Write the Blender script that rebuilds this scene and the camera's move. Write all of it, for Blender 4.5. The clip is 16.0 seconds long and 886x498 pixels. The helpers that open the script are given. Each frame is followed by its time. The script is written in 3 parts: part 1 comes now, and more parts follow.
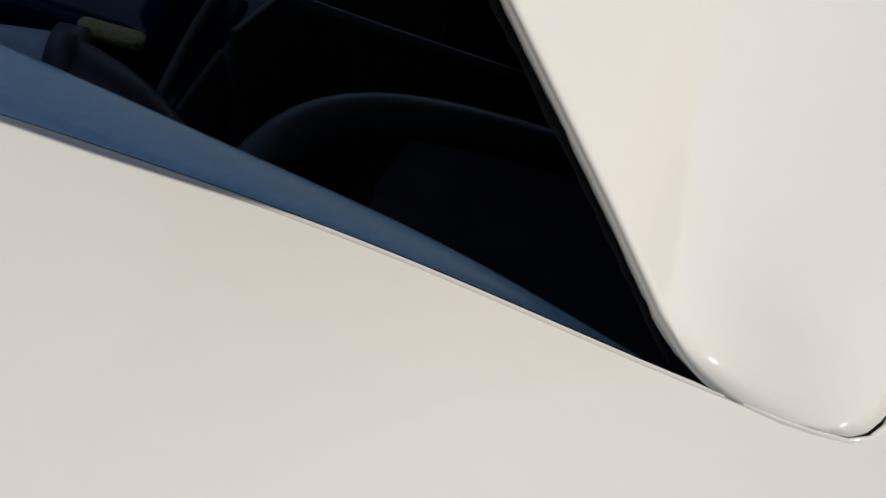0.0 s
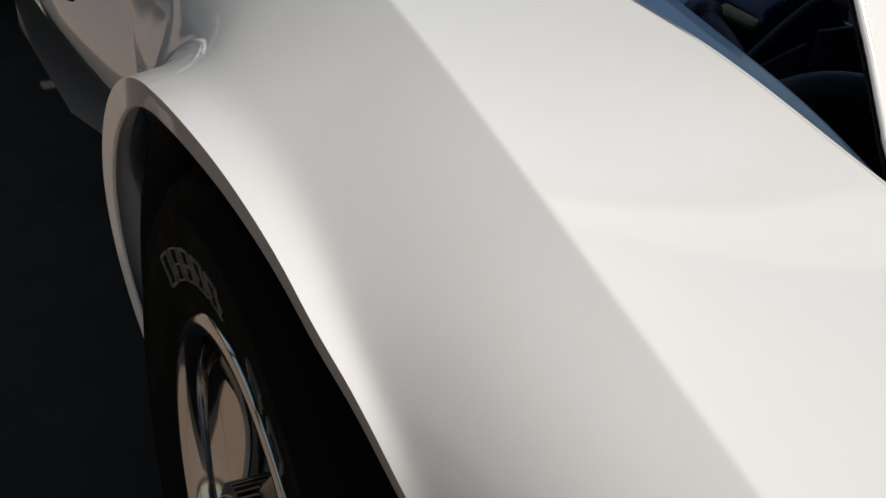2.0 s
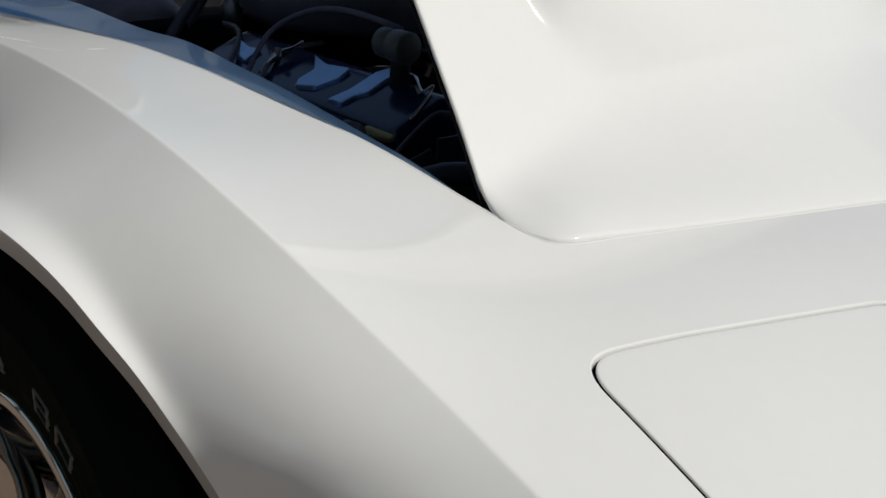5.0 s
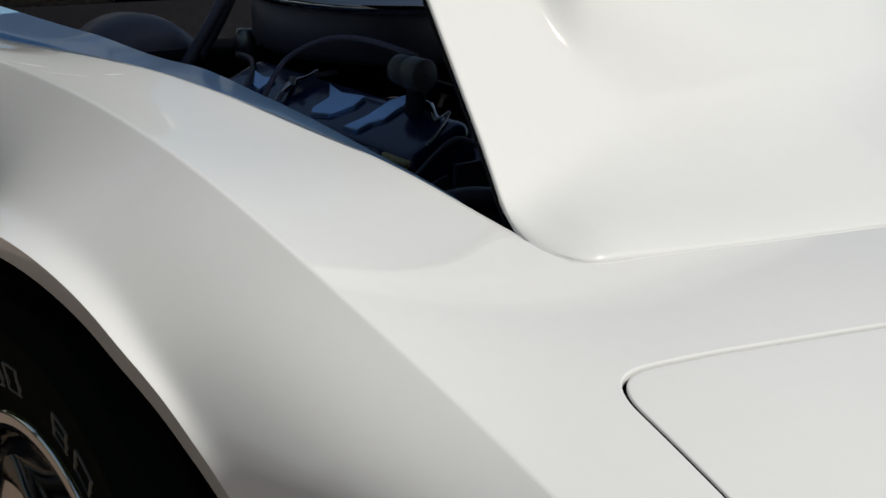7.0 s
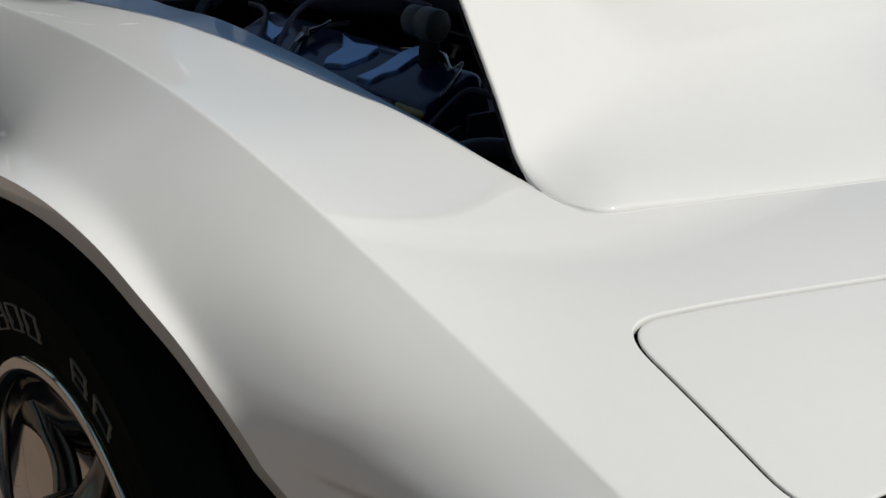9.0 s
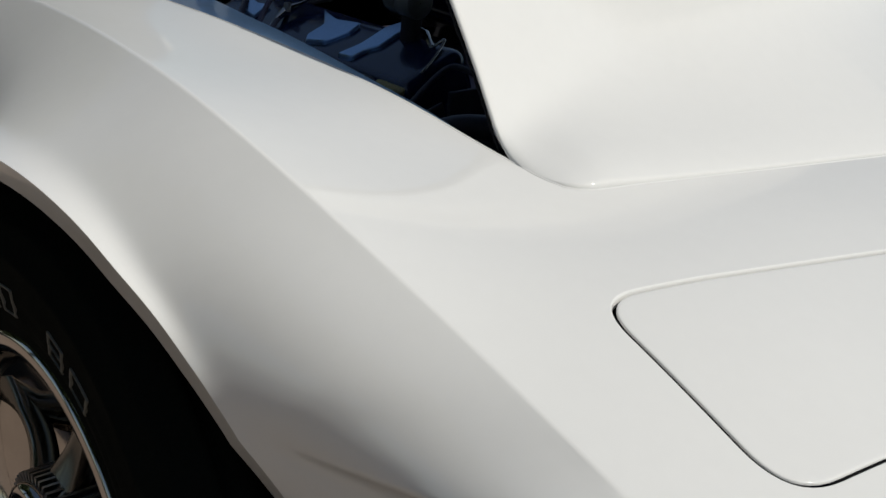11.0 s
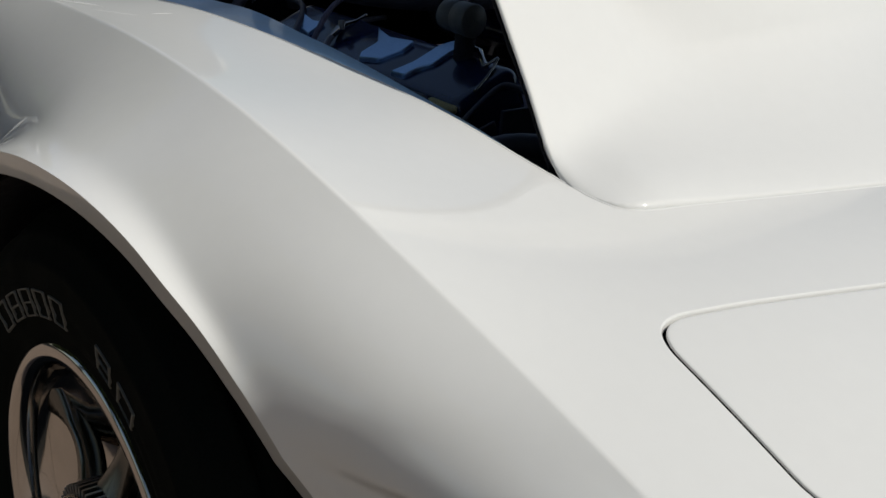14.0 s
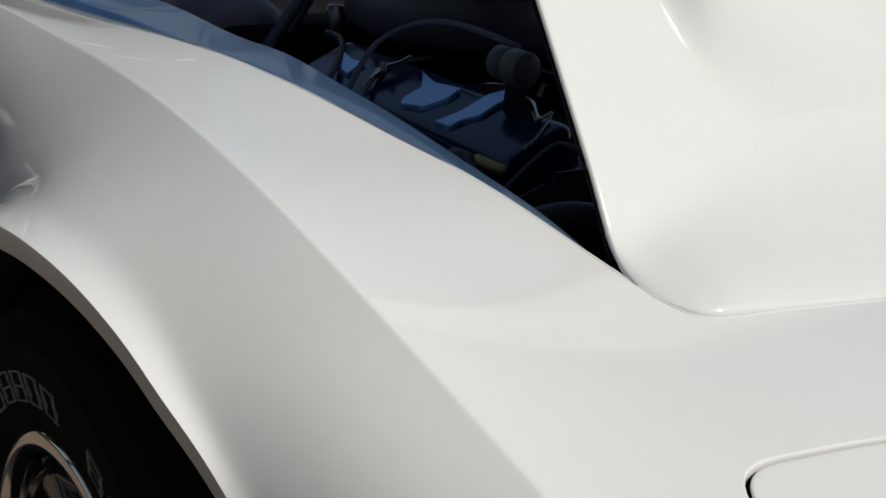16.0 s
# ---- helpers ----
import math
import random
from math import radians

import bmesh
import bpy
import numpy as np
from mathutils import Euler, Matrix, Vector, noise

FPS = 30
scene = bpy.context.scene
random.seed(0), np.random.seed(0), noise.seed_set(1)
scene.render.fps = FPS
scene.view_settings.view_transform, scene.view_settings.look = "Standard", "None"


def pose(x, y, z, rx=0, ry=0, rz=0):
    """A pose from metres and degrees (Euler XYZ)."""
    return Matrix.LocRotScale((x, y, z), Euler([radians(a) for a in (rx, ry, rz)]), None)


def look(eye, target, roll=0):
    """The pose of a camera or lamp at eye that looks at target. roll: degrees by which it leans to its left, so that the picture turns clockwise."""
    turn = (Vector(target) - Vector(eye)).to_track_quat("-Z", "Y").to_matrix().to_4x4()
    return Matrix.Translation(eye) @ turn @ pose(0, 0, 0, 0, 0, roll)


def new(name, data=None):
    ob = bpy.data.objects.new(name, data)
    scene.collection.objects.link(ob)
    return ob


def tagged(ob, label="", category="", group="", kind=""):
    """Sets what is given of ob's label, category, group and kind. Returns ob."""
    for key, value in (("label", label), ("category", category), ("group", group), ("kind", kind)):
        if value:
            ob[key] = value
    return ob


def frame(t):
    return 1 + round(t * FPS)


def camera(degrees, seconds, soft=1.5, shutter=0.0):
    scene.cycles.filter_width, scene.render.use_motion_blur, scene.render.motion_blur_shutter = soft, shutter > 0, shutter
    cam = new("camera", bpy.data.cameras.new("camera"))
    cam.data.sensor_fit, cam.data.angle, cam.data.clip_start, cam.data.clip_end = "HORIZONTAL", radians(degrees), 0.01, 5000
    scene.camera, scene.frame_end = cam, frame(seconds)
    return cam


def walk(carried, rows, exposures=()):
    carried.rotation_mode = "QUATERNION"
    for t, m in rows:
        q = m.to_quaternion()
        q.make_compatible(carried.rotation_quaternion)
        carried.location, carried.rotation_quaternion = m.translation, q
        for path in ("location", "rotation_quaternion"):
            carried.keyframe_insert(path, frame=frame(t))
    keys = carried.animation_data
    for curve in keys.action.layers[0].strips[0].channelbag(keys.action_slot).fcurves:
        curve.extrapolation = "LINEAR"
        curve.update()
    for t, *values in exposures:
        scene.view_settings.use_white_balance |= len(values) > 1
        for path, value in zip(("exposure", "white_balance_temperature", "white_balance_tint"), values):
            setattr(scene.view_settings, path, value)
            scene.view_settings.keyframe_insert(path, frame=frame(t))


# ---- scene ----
cam = camera(39.16, 16.0, soft=1.5)
PATH = [
    (0.0, (0.2386, -0.9045, 1.0724), (0.0144, -0.1331, 0.4769), 9.24),
    (0.5, (0.3922, -0.9210, 1.1083), (-0.0730, -0.2670, 0.5118), 8.10),
    (1.0, (0.4953, -0.9374, 1.1009), (-0.1516, -0.4180, 0.5425), 5.57),
    (1.5, (0.6378, -1.0214, 1.0946), (-0.0994, -0.5880, 0.5764), 3.51),
    (2.0, (0.7334, -1.0464, 1.0718), (-0.0376, -0.6600, 0.5655), 3.43),
    (2.5, (0.7732, -1.0797, 1.0923), (0.0256, -0.6718, 0.5682), 3.96),
    (3.0, (0.9060, -1.1403, 1.0676), (0.1430, -0.6861, 0.6077), 2.96),
    (3.5, (0.9625, -1.1977, 1.0737), (0.2222, -0.6794, 0.6455), 4.42),
    (4.0, (0.9916, -1.2085, 1.0746), (0.2651, -0.6410, 0.6871), 4.11),
    (4.5, (1.0025, -1.2283, 1.0836), (0.3000, -0.6152, 0.7221), 3.62),
    (4.7, (1.0130, -1.2413, 1.0915), (0.3187, -0.6165, 0.7344), 3.81),
    (7.0, (0.9982, -1.2532, 1.0687), (0.2933, -0.6198, 0.7498), 3.41),
    (7.5, (0.9913, -1.2586, 1.0600), (0.2864, -0.6234, 0.7444), 4.19),
    (8.0, (0.9993, -1.2537, 1.0723), (0.2909, -0.6300, 0.7420), 3.17),
    (8.5, (1.0025, -1.2593, 1.0688), (0.2969, -0.6378, 0.7284), 3.57),
    (9.0, (1.0040, -1.2616, 1.0694), (0.3046, -0.6415, 0.7141), 3.50),
    (11.3, (1.0061, -1.2567, 1.0613), (0.3193, -0.6302, 0.6927), 4.07),
    (11.5, (1.0052, -1.2567, 1.0617), (0.3140, -0.6359, 0.6917), 3.89),
    (12.0, (1.0101, -1.2593, 1.0644), (0.3074, -0.6520, 0.6939), 3.84),
    (12.5, (1.0100, -1.2539, 1.0634), (0.2943, -0.6607, 0.6948), 3.60),
    (13.0, (1.0042, -1.2500, 1.0633), (0.2847, -0.6608, 0.6957), 3.67),
    (13.5, (1.0026, -1.2465, 1.0622), (0.2807, -0.6576, 0.6990), 3.64),
    (14.0, (1.0028, -1.2475, 1.0591), (0.2833, -0.6512, 0.7030), 3.87),
    (14.5, (1.0037, -1.2508, 1.0618), (0.2878, -0.6472, 0.7108), 4.34),
    (15.0, (0.9987, -1.2465, 1.0629), (0.2852, -0.6387, 0.7145), 4.96),
    (15.5, (0.9705, -1.2212, 1.0592), (0.2520, -0.6165, 0.7158), 5.44),
    (16.0, (0.8757, -1.1579, 1.0760), (0.1356, -0.5844, 0.7247), 5.19),
]
walk(cam, [(t, look(e, g, r)) for t, e, g, r in PATH], [
    (0.0, -0.25, 7050, 10), (0.5, -0.80, 6900, 10), (1.0, -0.6, 6620, 10), (1.5, -0.22, 6750, 10), (2.0, 0.0, 6750, 10), (2.5, 0.0, 6720, 10),
    (3.5, -0.12, 6660, 9), (7.0, -0.15, 6620, 7), (16.0, -0.15, 6640, 7)])

# ---- world and sun ----
SUN = Vector((0.62, 0.285, 0.73)).normalized()
world = bpy.data.worlds.new("sky")
scene.world = world
world.use_nodes = True
wn = world.node_tree
sky = wn.nodes.new("ShaderNodeTexSky")
sky.sky_type = "NISHITA"
sky.sun_disc = False
sky.sun_elevation = math.asin(SUN.z)
sky.sun_rotation = math.atan2(SUN.x, SUN.y)
wn.nodes["Background"].inputs["Strength"].default_value = 0.074
wn.links.new(sky.outputs[0], wn.nodes["Background"].inputs["Color"])
sun_data = bpy.data.lights.new("sun", "SUN")
sun_data.energy, sun_data.angle, sun_data.color = 3.15, radians(0.8), (1.0, 0.965, 0.905)
sun = new("sun", sun_data)
sun.matrix_world = look(SUN * 30, (0, 0, 0))


# ---- materials ----
def material(name, color, rough=0.5, metal=0.0, coat=0.0, scale=30.0, vary=0.08, bump=0.0, spec=0.5, fine=400.0):
    m = bpy.data.materials.new(name)
    m.use_nodes = True
    nt = m.node_tree
    b = nt.nodes["Principled BSDF"]
    b.inputs["Metallic"].default_value = metal
    b.inputs["Coat Weight"].default_value = coat
    b.inputs["Coat Roughness"].default_value = 0.05
    b.inputs["Specular IOR Level"].default_value = spec
    co = nt.nodes.new("ShaderNodeTexCoord")
    n1 = nt.nodes.new("ShaderNodeTexNoise")
    n1.inputs["Scale"].default_value, n1.inputs["Detail"].default_value = scale, 6
    n2 = nt.nodes.new("ShaderNodeTexNoise")
    n2.inputs["Scale"].default_value, n2.inputs["Detail"].default_value = fine, 3
    for n in (n1, n2):
        nt.links.new(co.outputs["Object"], n.inputs["Vector"])
    add = nt.nodes.new("ShaderNodeMath")
    add.operation = "ADD"
    nt.links.new(n1.outputs["Fac"], add.inputs[0])
    nt.links.new(n2.outputs["Fac"], add.inputs[1])
    ramp = nt.nodes.new("ShaderNodeMapRange")
    ramp.inputs["From Min"].default_value, ramp.inputs["From Max"].default_value = 0.6, 1.4
    ramp.inputs["To Min"].default_value, ramp.inputs["To Max"].default_value = 1 - vary, 1 + vary
    nt.links.new(add.outputs[0], ramp.inputs["Value"])
    mul = nt.nodes.new("ShaderNodeMix")
    mul.data_type, mul.blend_type = "RGBA", "MULTIPLY"
    mul.inputs["Factor"].default_value = 1.0
    mul.inputs["A"].default_value = (*color, 1)
    nt.links.new(ramp.outputs[0], mul.inputs["B"])
    nt.links.new(mul.outputs["Result"], b.inputs["Base Color"])
    r2 = nt.nodes.new("ShaderNodeMapRange")
    r2.inputs["From Min"].default_value, r2.inputs["From Max"].default_value = 0.3, 0.7
    r2.inputs["To Min"].default_value, r2.inputs["To Max"].default_value = rough * 0.85, min(1, rough * 1.15)
    nt.links.new(n1.outputs["Fac"], r2.inputs["Value"])
    nt.links.new(r2.outputs[0], b.inputs["Roughness"])
    if bump:
        bp = nt.nodes.new("ShaderNodeBump")
        bp.inputs["Strength"].default_value, bp.inputs["Distance"].default_value = 1.0, bump
        nt.links.new(add.outputs[0], bp.inputs["Height"])
        nt.links.new(bp.outputs[0], b.inputs["Normal"])
    return m


WHITE = material("white_paint", (0.80, 0.79, 0.765), 0.55, coat=1.0, scale=4, vary=0.012, fine=60, spec=0.12)
BLUE = material("blue_paint", (0.40, 0.70, 1.0), 0.36, coat=0.35, scale=14, vary=0.10, fine=150)
# bright blue for the sky reflections painted onto the navy valve cover
BLUE_SHEEN = material("blue_reflection", (0.45, 0.68, 1.0), 0.24, metal=0.6, coat=0.3, scale=20, vary=0.15)
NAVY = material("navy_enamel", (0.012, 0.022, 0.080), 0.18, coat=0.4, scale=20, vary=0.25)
SLATE = material("slate_blue_paint", (0.42, 0.55, 0.70), 0.4, scale=30, vary=0.15, bump=0.0002)
BLACK = material("black_underbody", (0.04, 0.038, 0.044), 0.8, scale=25, vary=0.3, bump=0.001, spec=0.15)
RUBBER = material("tyre_rubber", (0.0055, 0.0066, 0.0056), 0.85, scale=20, vary=0.25, bump=0.0002, spec=0.03)
SATIN = material("satin_black", (0.085, 0.080, 0.100), 0.45, scale=40, vary=0.2)
CHROME = material("polished_metal", (0.46, 0.43, 0.40), 0.09, metal=1.0, scale=30, vary=0.06)
DULL = material("cast_metal", (0.30, 0.29, 0.28), 0.38, metal=1.0, scale=60, vary=0.2, bump=0.0002)
GLINT = material("glint_paint", (0.90, 0.895, 0.88), 0.7, scale=60, vary=0.03, spec=0.3)
SEAL = material("gap_seal", (0.008, 0.008, 0.010), 0.8, scale=60, vary=0.2, spec=0.1)
ASPHALT = material("asphalt", (0.022, 0.022, 0.021), 0.9, scale=8, vary=0.25, bump=0.003, fine=260)
PAVING = material("paving", (0.32, 0.247, 0.198), 0.85, scale=5, vary=0.15, bump=0.001, fine=120)
MARK = material("sidewall_mark", (0.10, 0.10, 0.085), 0.5, scale=40, vary=0.2)
# darker copy of the wheel metal: the shade on the spokes is in its colour
SHADECHROME = material("shaded_alloy", (0.13, 0.125, 0.115), 0.22, metal=1.0, scale=30, vary=0.12)
FIN = material("fin_metal", (0.35, 0.34, 0.33), 0.3, metal=1.0, scale=60, vary=0.15)
BAY = material("bay_black", (0.19, 0.17, 0.22), 0.75, scale=18, vary=0.35, bump=0.001, spec=0.2)
GREYCAP = material("grey_moulding", (0.13, 0.125, 0.12), 0.5, scale=30, vary=0.2)
PALE = material("pale_disc", (0.62, 0.61, 0.58), 0.35, scale=60, vary=0.08)
OCHRE = material("ochre_label", (0.68, 0.57, 0.28), 0.7, scale=30, vary=0.4, bump=0.001)


# ---- mesh helpers ----
def part(name, bm, mat, parent, label="", smooth=True):
    me = bpy.data.meshes.new(name)
    bm.normal_update()
    bm.to_mesh(me)
    bm.free()
    me.materials.append(mat)
    for p in me.polygons:
        p.use_smooth = smooth
    ob = new(name, me)
    ob.parent = parent
    if label:
        tagged(ob, label)
    return ob


def grid(rows, close=False):
    """A sheet from rows of points."""
    bm = bmesh.new()
    vs = [[bm.verts.new(p) for p in r] for r in rows]
    n = len(rows[0])
    for a, b in zip(vs, vs[1:]):
        for j in range(n if close else n - 1):
            k = (j + 1) % n
            bm.faces.new((a[j], a[k], b[k], b[j]))
    return bm


def solid(bm, depth):
    """Gives a sheet a thickness, towards the back of its faces."""
    bm.normal_update()
    bmesh.ops.solidify(bm, geom=bm.faces[:], thickness=depth)
    return bm


def lathe(profile, centre, axis="y", steps=96):
    """Turns (radius, along) pairs round an axis through centre."""
    rows = []
    for r, h in profile:
        row = []
        for i in range(steps):
            a = 2 * math.pi * i / steps
            c, s = r * math.cos(a), r * math.sin(a)
            d = (c, h, s) if axis == "y" else (c, s, h) if axis == "z" else (h, c, s)
            row.append(Vector(centre) + Vector(d))
        rows.append(row)
    return grid(rows, close=True)


def tube(points, radius, sides=12):
    """A round rod along points."""
    pts = [Vector(p) for p in points]
    rows = []
    up = Vector((0.13, 0.29, 0.95))
    for i, p in enumerate(pts):
        d = (pts[min(i + 1, len(pts) - 1)] - pts[max(i - 1, 0)]).normalized()
        a = d.cross(up).normalized()
        b = d.cross(a)
        rad = radius(i / (len(pts) - 1)) if callable(radius) else radius
        rows.append([p + rad * (math.cos(2 * math.pi * k / sides) * a + math.sin(2 * math.pi * k / sides) * b) for k in range(sides)])
    bm = grid(rows, close=True)
    bm.verts.ensure_lookup_table()
    bm.faces.new(bm.verts[:sides])
    bm.faces.new(bm.verts[-sides:])
    bmesh.ops.recalc_face_normals(bm, faces=bm.faces[:])
    return bm


def bezier(a, b, c, d, t):
    a, b, c, d = Vector(a), Vector(b), Vector(c), Vector(d)
    u = 1 - t
    return u ** 3 * a + 3 * u * u * t * b + 3 * u * t * t * c + t ** 3 * d


def spline(xs, ys):
    """A smooth curve through a table of values."""
    xs, ys = np.array(xs, float), np.array(ys, float)
    n, h = len(xs), np.diff(xs)
    m, r = np.zeros((n, n)), np.zeros(n)
    m[0, 0] = m[-1, -1] = 1
    for i in range(1, n - 1):
        m[i, i - 1], m[i, i], m[i, i + 1] = h[i - 1], 2 * (h[i - 1] + h[i]), h[i]
        r[i] = 6 * ((ys[i + 1] - ys[i]) / h[i] - (ys[i] - ys[i - 1]) / h[i - 1])
    k = np.linalg.solve(m, r)

    def f(x):
        i = int(min(max(np.searchsorted(xs, x) - 1, 0), n - 2))
        a = (xs[i + 1] - x) / h[i]
        b = 1 - a
        return float(a * ys[i] + b * ys[i + 1] + ((a ** 3 - a) * k[i] + (b ** 3 - b) * k[i + 1]) * h[i] ** 2 / 6)
    return f


# ---- lines of the car body; x forward, the right side at negative y ----
edge_y = spline([-1.0, -0.6, -0.4, -0.2, 0.0, 0.12, 0.25, 0.34], [-0.60, -0.572, -0.572, -0.556, -0.520, -0.506, -0.487, -0.475])
top_z = spline([-1.0, -0.6, -0.4, -0.2, 0.0, 0.12, 0.25, 0.33, 0.463, 0.65, 0.80, 0.90],
               [0.745, 0.766, 0.783, 0.785, 0.765, 0.750, 0.7235, 0.7135, 0.6946, 0.6377, 0.580, 0.53])
crest_y = spline([-1.0, -0.6, -0.35, -0.15, 0.0, 0.15, 0.30, 0.45, 0.60, 0.80, 0.95],
                 [-0.715, -0.705, -0.706, -0.719, -0.730, -0.736, -0.728, -0.713, -0.711, -0.700, -0.66])
crest_z = spline([-1.0, -0.6, -0.35, -0.15, 0.0, 0.15, 0.30, 0.45, 0.60, 0.80, 0.95],
                 [0.775, 0.789, 0.794, 0.800, 0.796, 0.778, 0.736, 0.682, 0.636, 0.570, 0.505])
lip_y = spline([-0.40, -0.30, -0.15, 0.0, 0.07, 0.115, 0.157, 0.195, 0.226, 0.257, 0.285, 0.306, 0.33, 0.40],
               [-0.866, -0.873, -0.876, -0.8745, -0.8675, -0.862, -0.8565, -0.851, -0.8435, -0.836, -0.8275, -0.818, -0.807, -0.775])
HUB = Vector((0.0, -0.84, 0.335))
ARCH = 0.385


def smooth01(t):
    t = min(1.0, max(0.0, t))
    return t * t * (3 - 2 * t)


def inner_y(x):
    return edge_y(x) if x < 0.3 else edge_y(0.3)


def top(x, y):
    """Height of the upper skin."""
    yi, yc = inner_y(x), crest_y(x)
    t = min(1, max(0, (-abs(y) - yi) / (yc - yi)))
    dome = 0.012 * max(0.0, 1 - (abs(y) / 0.6) ** 2) if x > 0.3 else 0.0
    return top_z(x) + (crest_z(x) - top_z(x)) * t ** 1.7 + dome * smooth01((x - 0.3) / 0.40)


car = tagged(new("car"), "white sports car with its hood raised over a dark engine bay", "car")


def mirror(bm):
    """Adds the left half of a symmetrical part."""
    geom = bmesh.ops.duplicate(bm, geom=bm.verts[:] + bm.edges[:] + bm.faces[:])["geom"]
    for v in geom:
        if isinstance(v, bmesh.types.BMVert):
            v.co.y = -v.co.y
    bmesh.ops.reverse_faces(bm, faces=[f for f in geom if isinstance(f, bmesh.types.BMFace)])
    return bm


def rounded(points, radii, n=7):
    """An outline with rounded corners."""
    out = []
    m = len(points)
    for i, p in enumerate(points):
        p, a, b = Vector(p), Vector(points[i - 1]), Vector(points[(i + 1) % m])
        r = radii[i]
        q0, q1 = p + (a - p).normalized() * r, p + (b - p).normalized() * r
        for k in range(n + 1):
            t = k / n
            out.append((1 - t) ** 2 * q0 + 2 * t * (1 - t) * p + t * t * q1)
    return out


def inset(outline, d):
    """Moves a clockwise or anticlockwise outline inwards by d."""
    n = len(outline)
    area = sum(outline[i - 1].x * outline[i].y - outline[i].x * outline[i - 1].y for i in range(n))
    s = 1 if area > 0 else -1
    res = []
    for i in range(n):
        t = outline[(i + 1) % n] - outline[i - 1]
        nrm = Vector((-t.y, t.x)).normalized() * s
        res.append(outline[i] + nrm * d)
    return res


def densify(outline, step):
    out = []
    for a, b in zip(outline, outline[1:] + outline[:1]):
        k = max(1, int((b - a).length / step))
        out += [a + (b - a) * j / k for j in range(k)]
    return out


def inside(p, poly):
    c = False
    for a, b in zip(poly, poly[1:] + poly[:1]):
        if (a.y > p.y) != (b.y > p.y) and p.x < (b.x - a.x) * (p.y - a.y) / (b.y - a.y) + a.x:
            c = not c
    return c


def sheet(outline, holes, step, height):
    """A curved sheet over an outline with holes, as a fine mesh."""
    from mathutils.geometry import delaunay_2d_cdt
    pts, edges = [], []
    for loop in [outline] + holes:
        k = len(pts)
        pts += [Vector((p.x, p.y)) for p in loop]
        edges += [(k + j, k + (j + 1) % len(loop)) for j in range(len(loop))]
    bound = len(pts)
    lo = Vector((min(p.x for p in outline), min(p.y for p in outline)))
    hi = Vector((max(p.x for p in outline), max(p.y for p in outline)))
    rim = pts[:]
    y = lo.y
    row = 0
    while y < hi.y:
        x = lo.x + (step / 2 if row % 2 else 0)
        while x < hi.x:
            p = Vector((x, y))
            if inside(p, outline) and not any(inside(p, h) for h in holes) and min((p - q).length_squared for q in rim) > (step * 0.55) ** 2:
                pts.append(p)
            x += step
        y += step * 0.87
        row += 1
    vs, _, fs, _, _, _ = delaunay_2d_cdt(pts, edges, [], 0, 1e-5)
    bm = bmesh.new()
    bv = [bm.verts.new((v.x, v.y, height(v.x, v.y))) for v in vs]
    for f in fs:
        c = sum((vs[i] for i in f), Vector((0, 0))) / len(f)
        if inside(c, outline) and not any(inside(c, h) for h in holes):
            face = bm.faces.new([bv[i] for i in f])
            face.normal_update()
            if face.normal.z < 0:
                face.normal_flip()
    for v in [v for v in bm.verts if not v.link_faces]:
        bm.verts.remove(v)
    return bm


def skirt(bm, outline, height, steps):
    """Folds an edge down: steps of (inwards, down)."""
    rings = []
    for d, h in steps:
        ring = inset(outline, d)
        rings.append([bm.verts.new((p.x, p.y, height(p.x, p.y) - h)) for p in ring])
    n = len(outline)
    for a, b in zip(rings, rings[1:]):
        for j in range(n):
            bm.faces.new((a[j], a[(j + 1) % n], b[(j + 1) % n], b[j]))


# ---- front body shell ----
CREST_IN = 0.0025


opening = [Vector((x, edge_y(x))) for x in np.linspace(-1.0, 0.255, 90)]
opening += [Vector((0.275, -0.4855)), Vector((0.290, -0.483)), Vector((0.305, -0.4785)), Vector((0.3145, -0.470)), Vector((0.3205, -0.4575)), Vector((0.3250, -0.437))]
opening += [Vector((0.3285 + 0.19 * (y + 0.41), y)) for y in np.linspace(-0.41, 0.0, 24)]
nose_edge = [Vector((0.86 + 0.10 * math.sin(k * math.pi / 2), (crest_y(0.86) + CREST_IN) * math.cos(k * math.pi / 2) if k < 1 else 0.0)) for k in np.linspace(1, 0, 40)]
crest_line = [Vector((x, crest_y(x) + CREST_IN)) for x in np.linspace(0.85, -1.0, 150)]
shell_outline = opening + nose_edge + crest_line

lamp_corners = [Vector((0.449, -0.598)), Vector((0.655, -0.6165)), Vector((0.697, -0.262)), Vector((0.5178, -0.250))]
lamp_hole = densify(rounded(lamp_corners, [0.045, 0.050, 0.045, 0.030], 10), 0.008)

bm = sheet(shell_outline, [lamp_hole], 0.011, top)
# rolled edge round the lamp opening
skirt(bm, lamp_hole, top, [(0.0, 0.0), (0.0005, 0.0002), (0.0011, 0.0008), (0.0015, 0.0020), (0.0016, 0.0075)])
# rolled edge along the hood opening
rows = []
for p in opening:
    z = top(p.x, p.y)
    rows.append((p, z))
prev = None
for i, (p, z) in enumerate(rows):
    a = rows[max(i - 1, 0)][0]
    b = rows[min(i + 1, len(rows) - 1)][0]
    t = (b - a).normalized()
    nrm = Vector((-t.y, t.x))
    ring = [bm.verts.new((p.x + nrm.x * d, p.y + nrm.y * d, z - h)) for d, h in ((0, 0), (0.0009, -0.0010), (0.0022, -0.0009), (0.0033, 0.0010), (0.0036, 0.014))]
    if prev:
        for j in range(4):
            bm.faces.new((prev[j], ring[j], ring[j + 1], prev[j + 1]))
    prev = ring


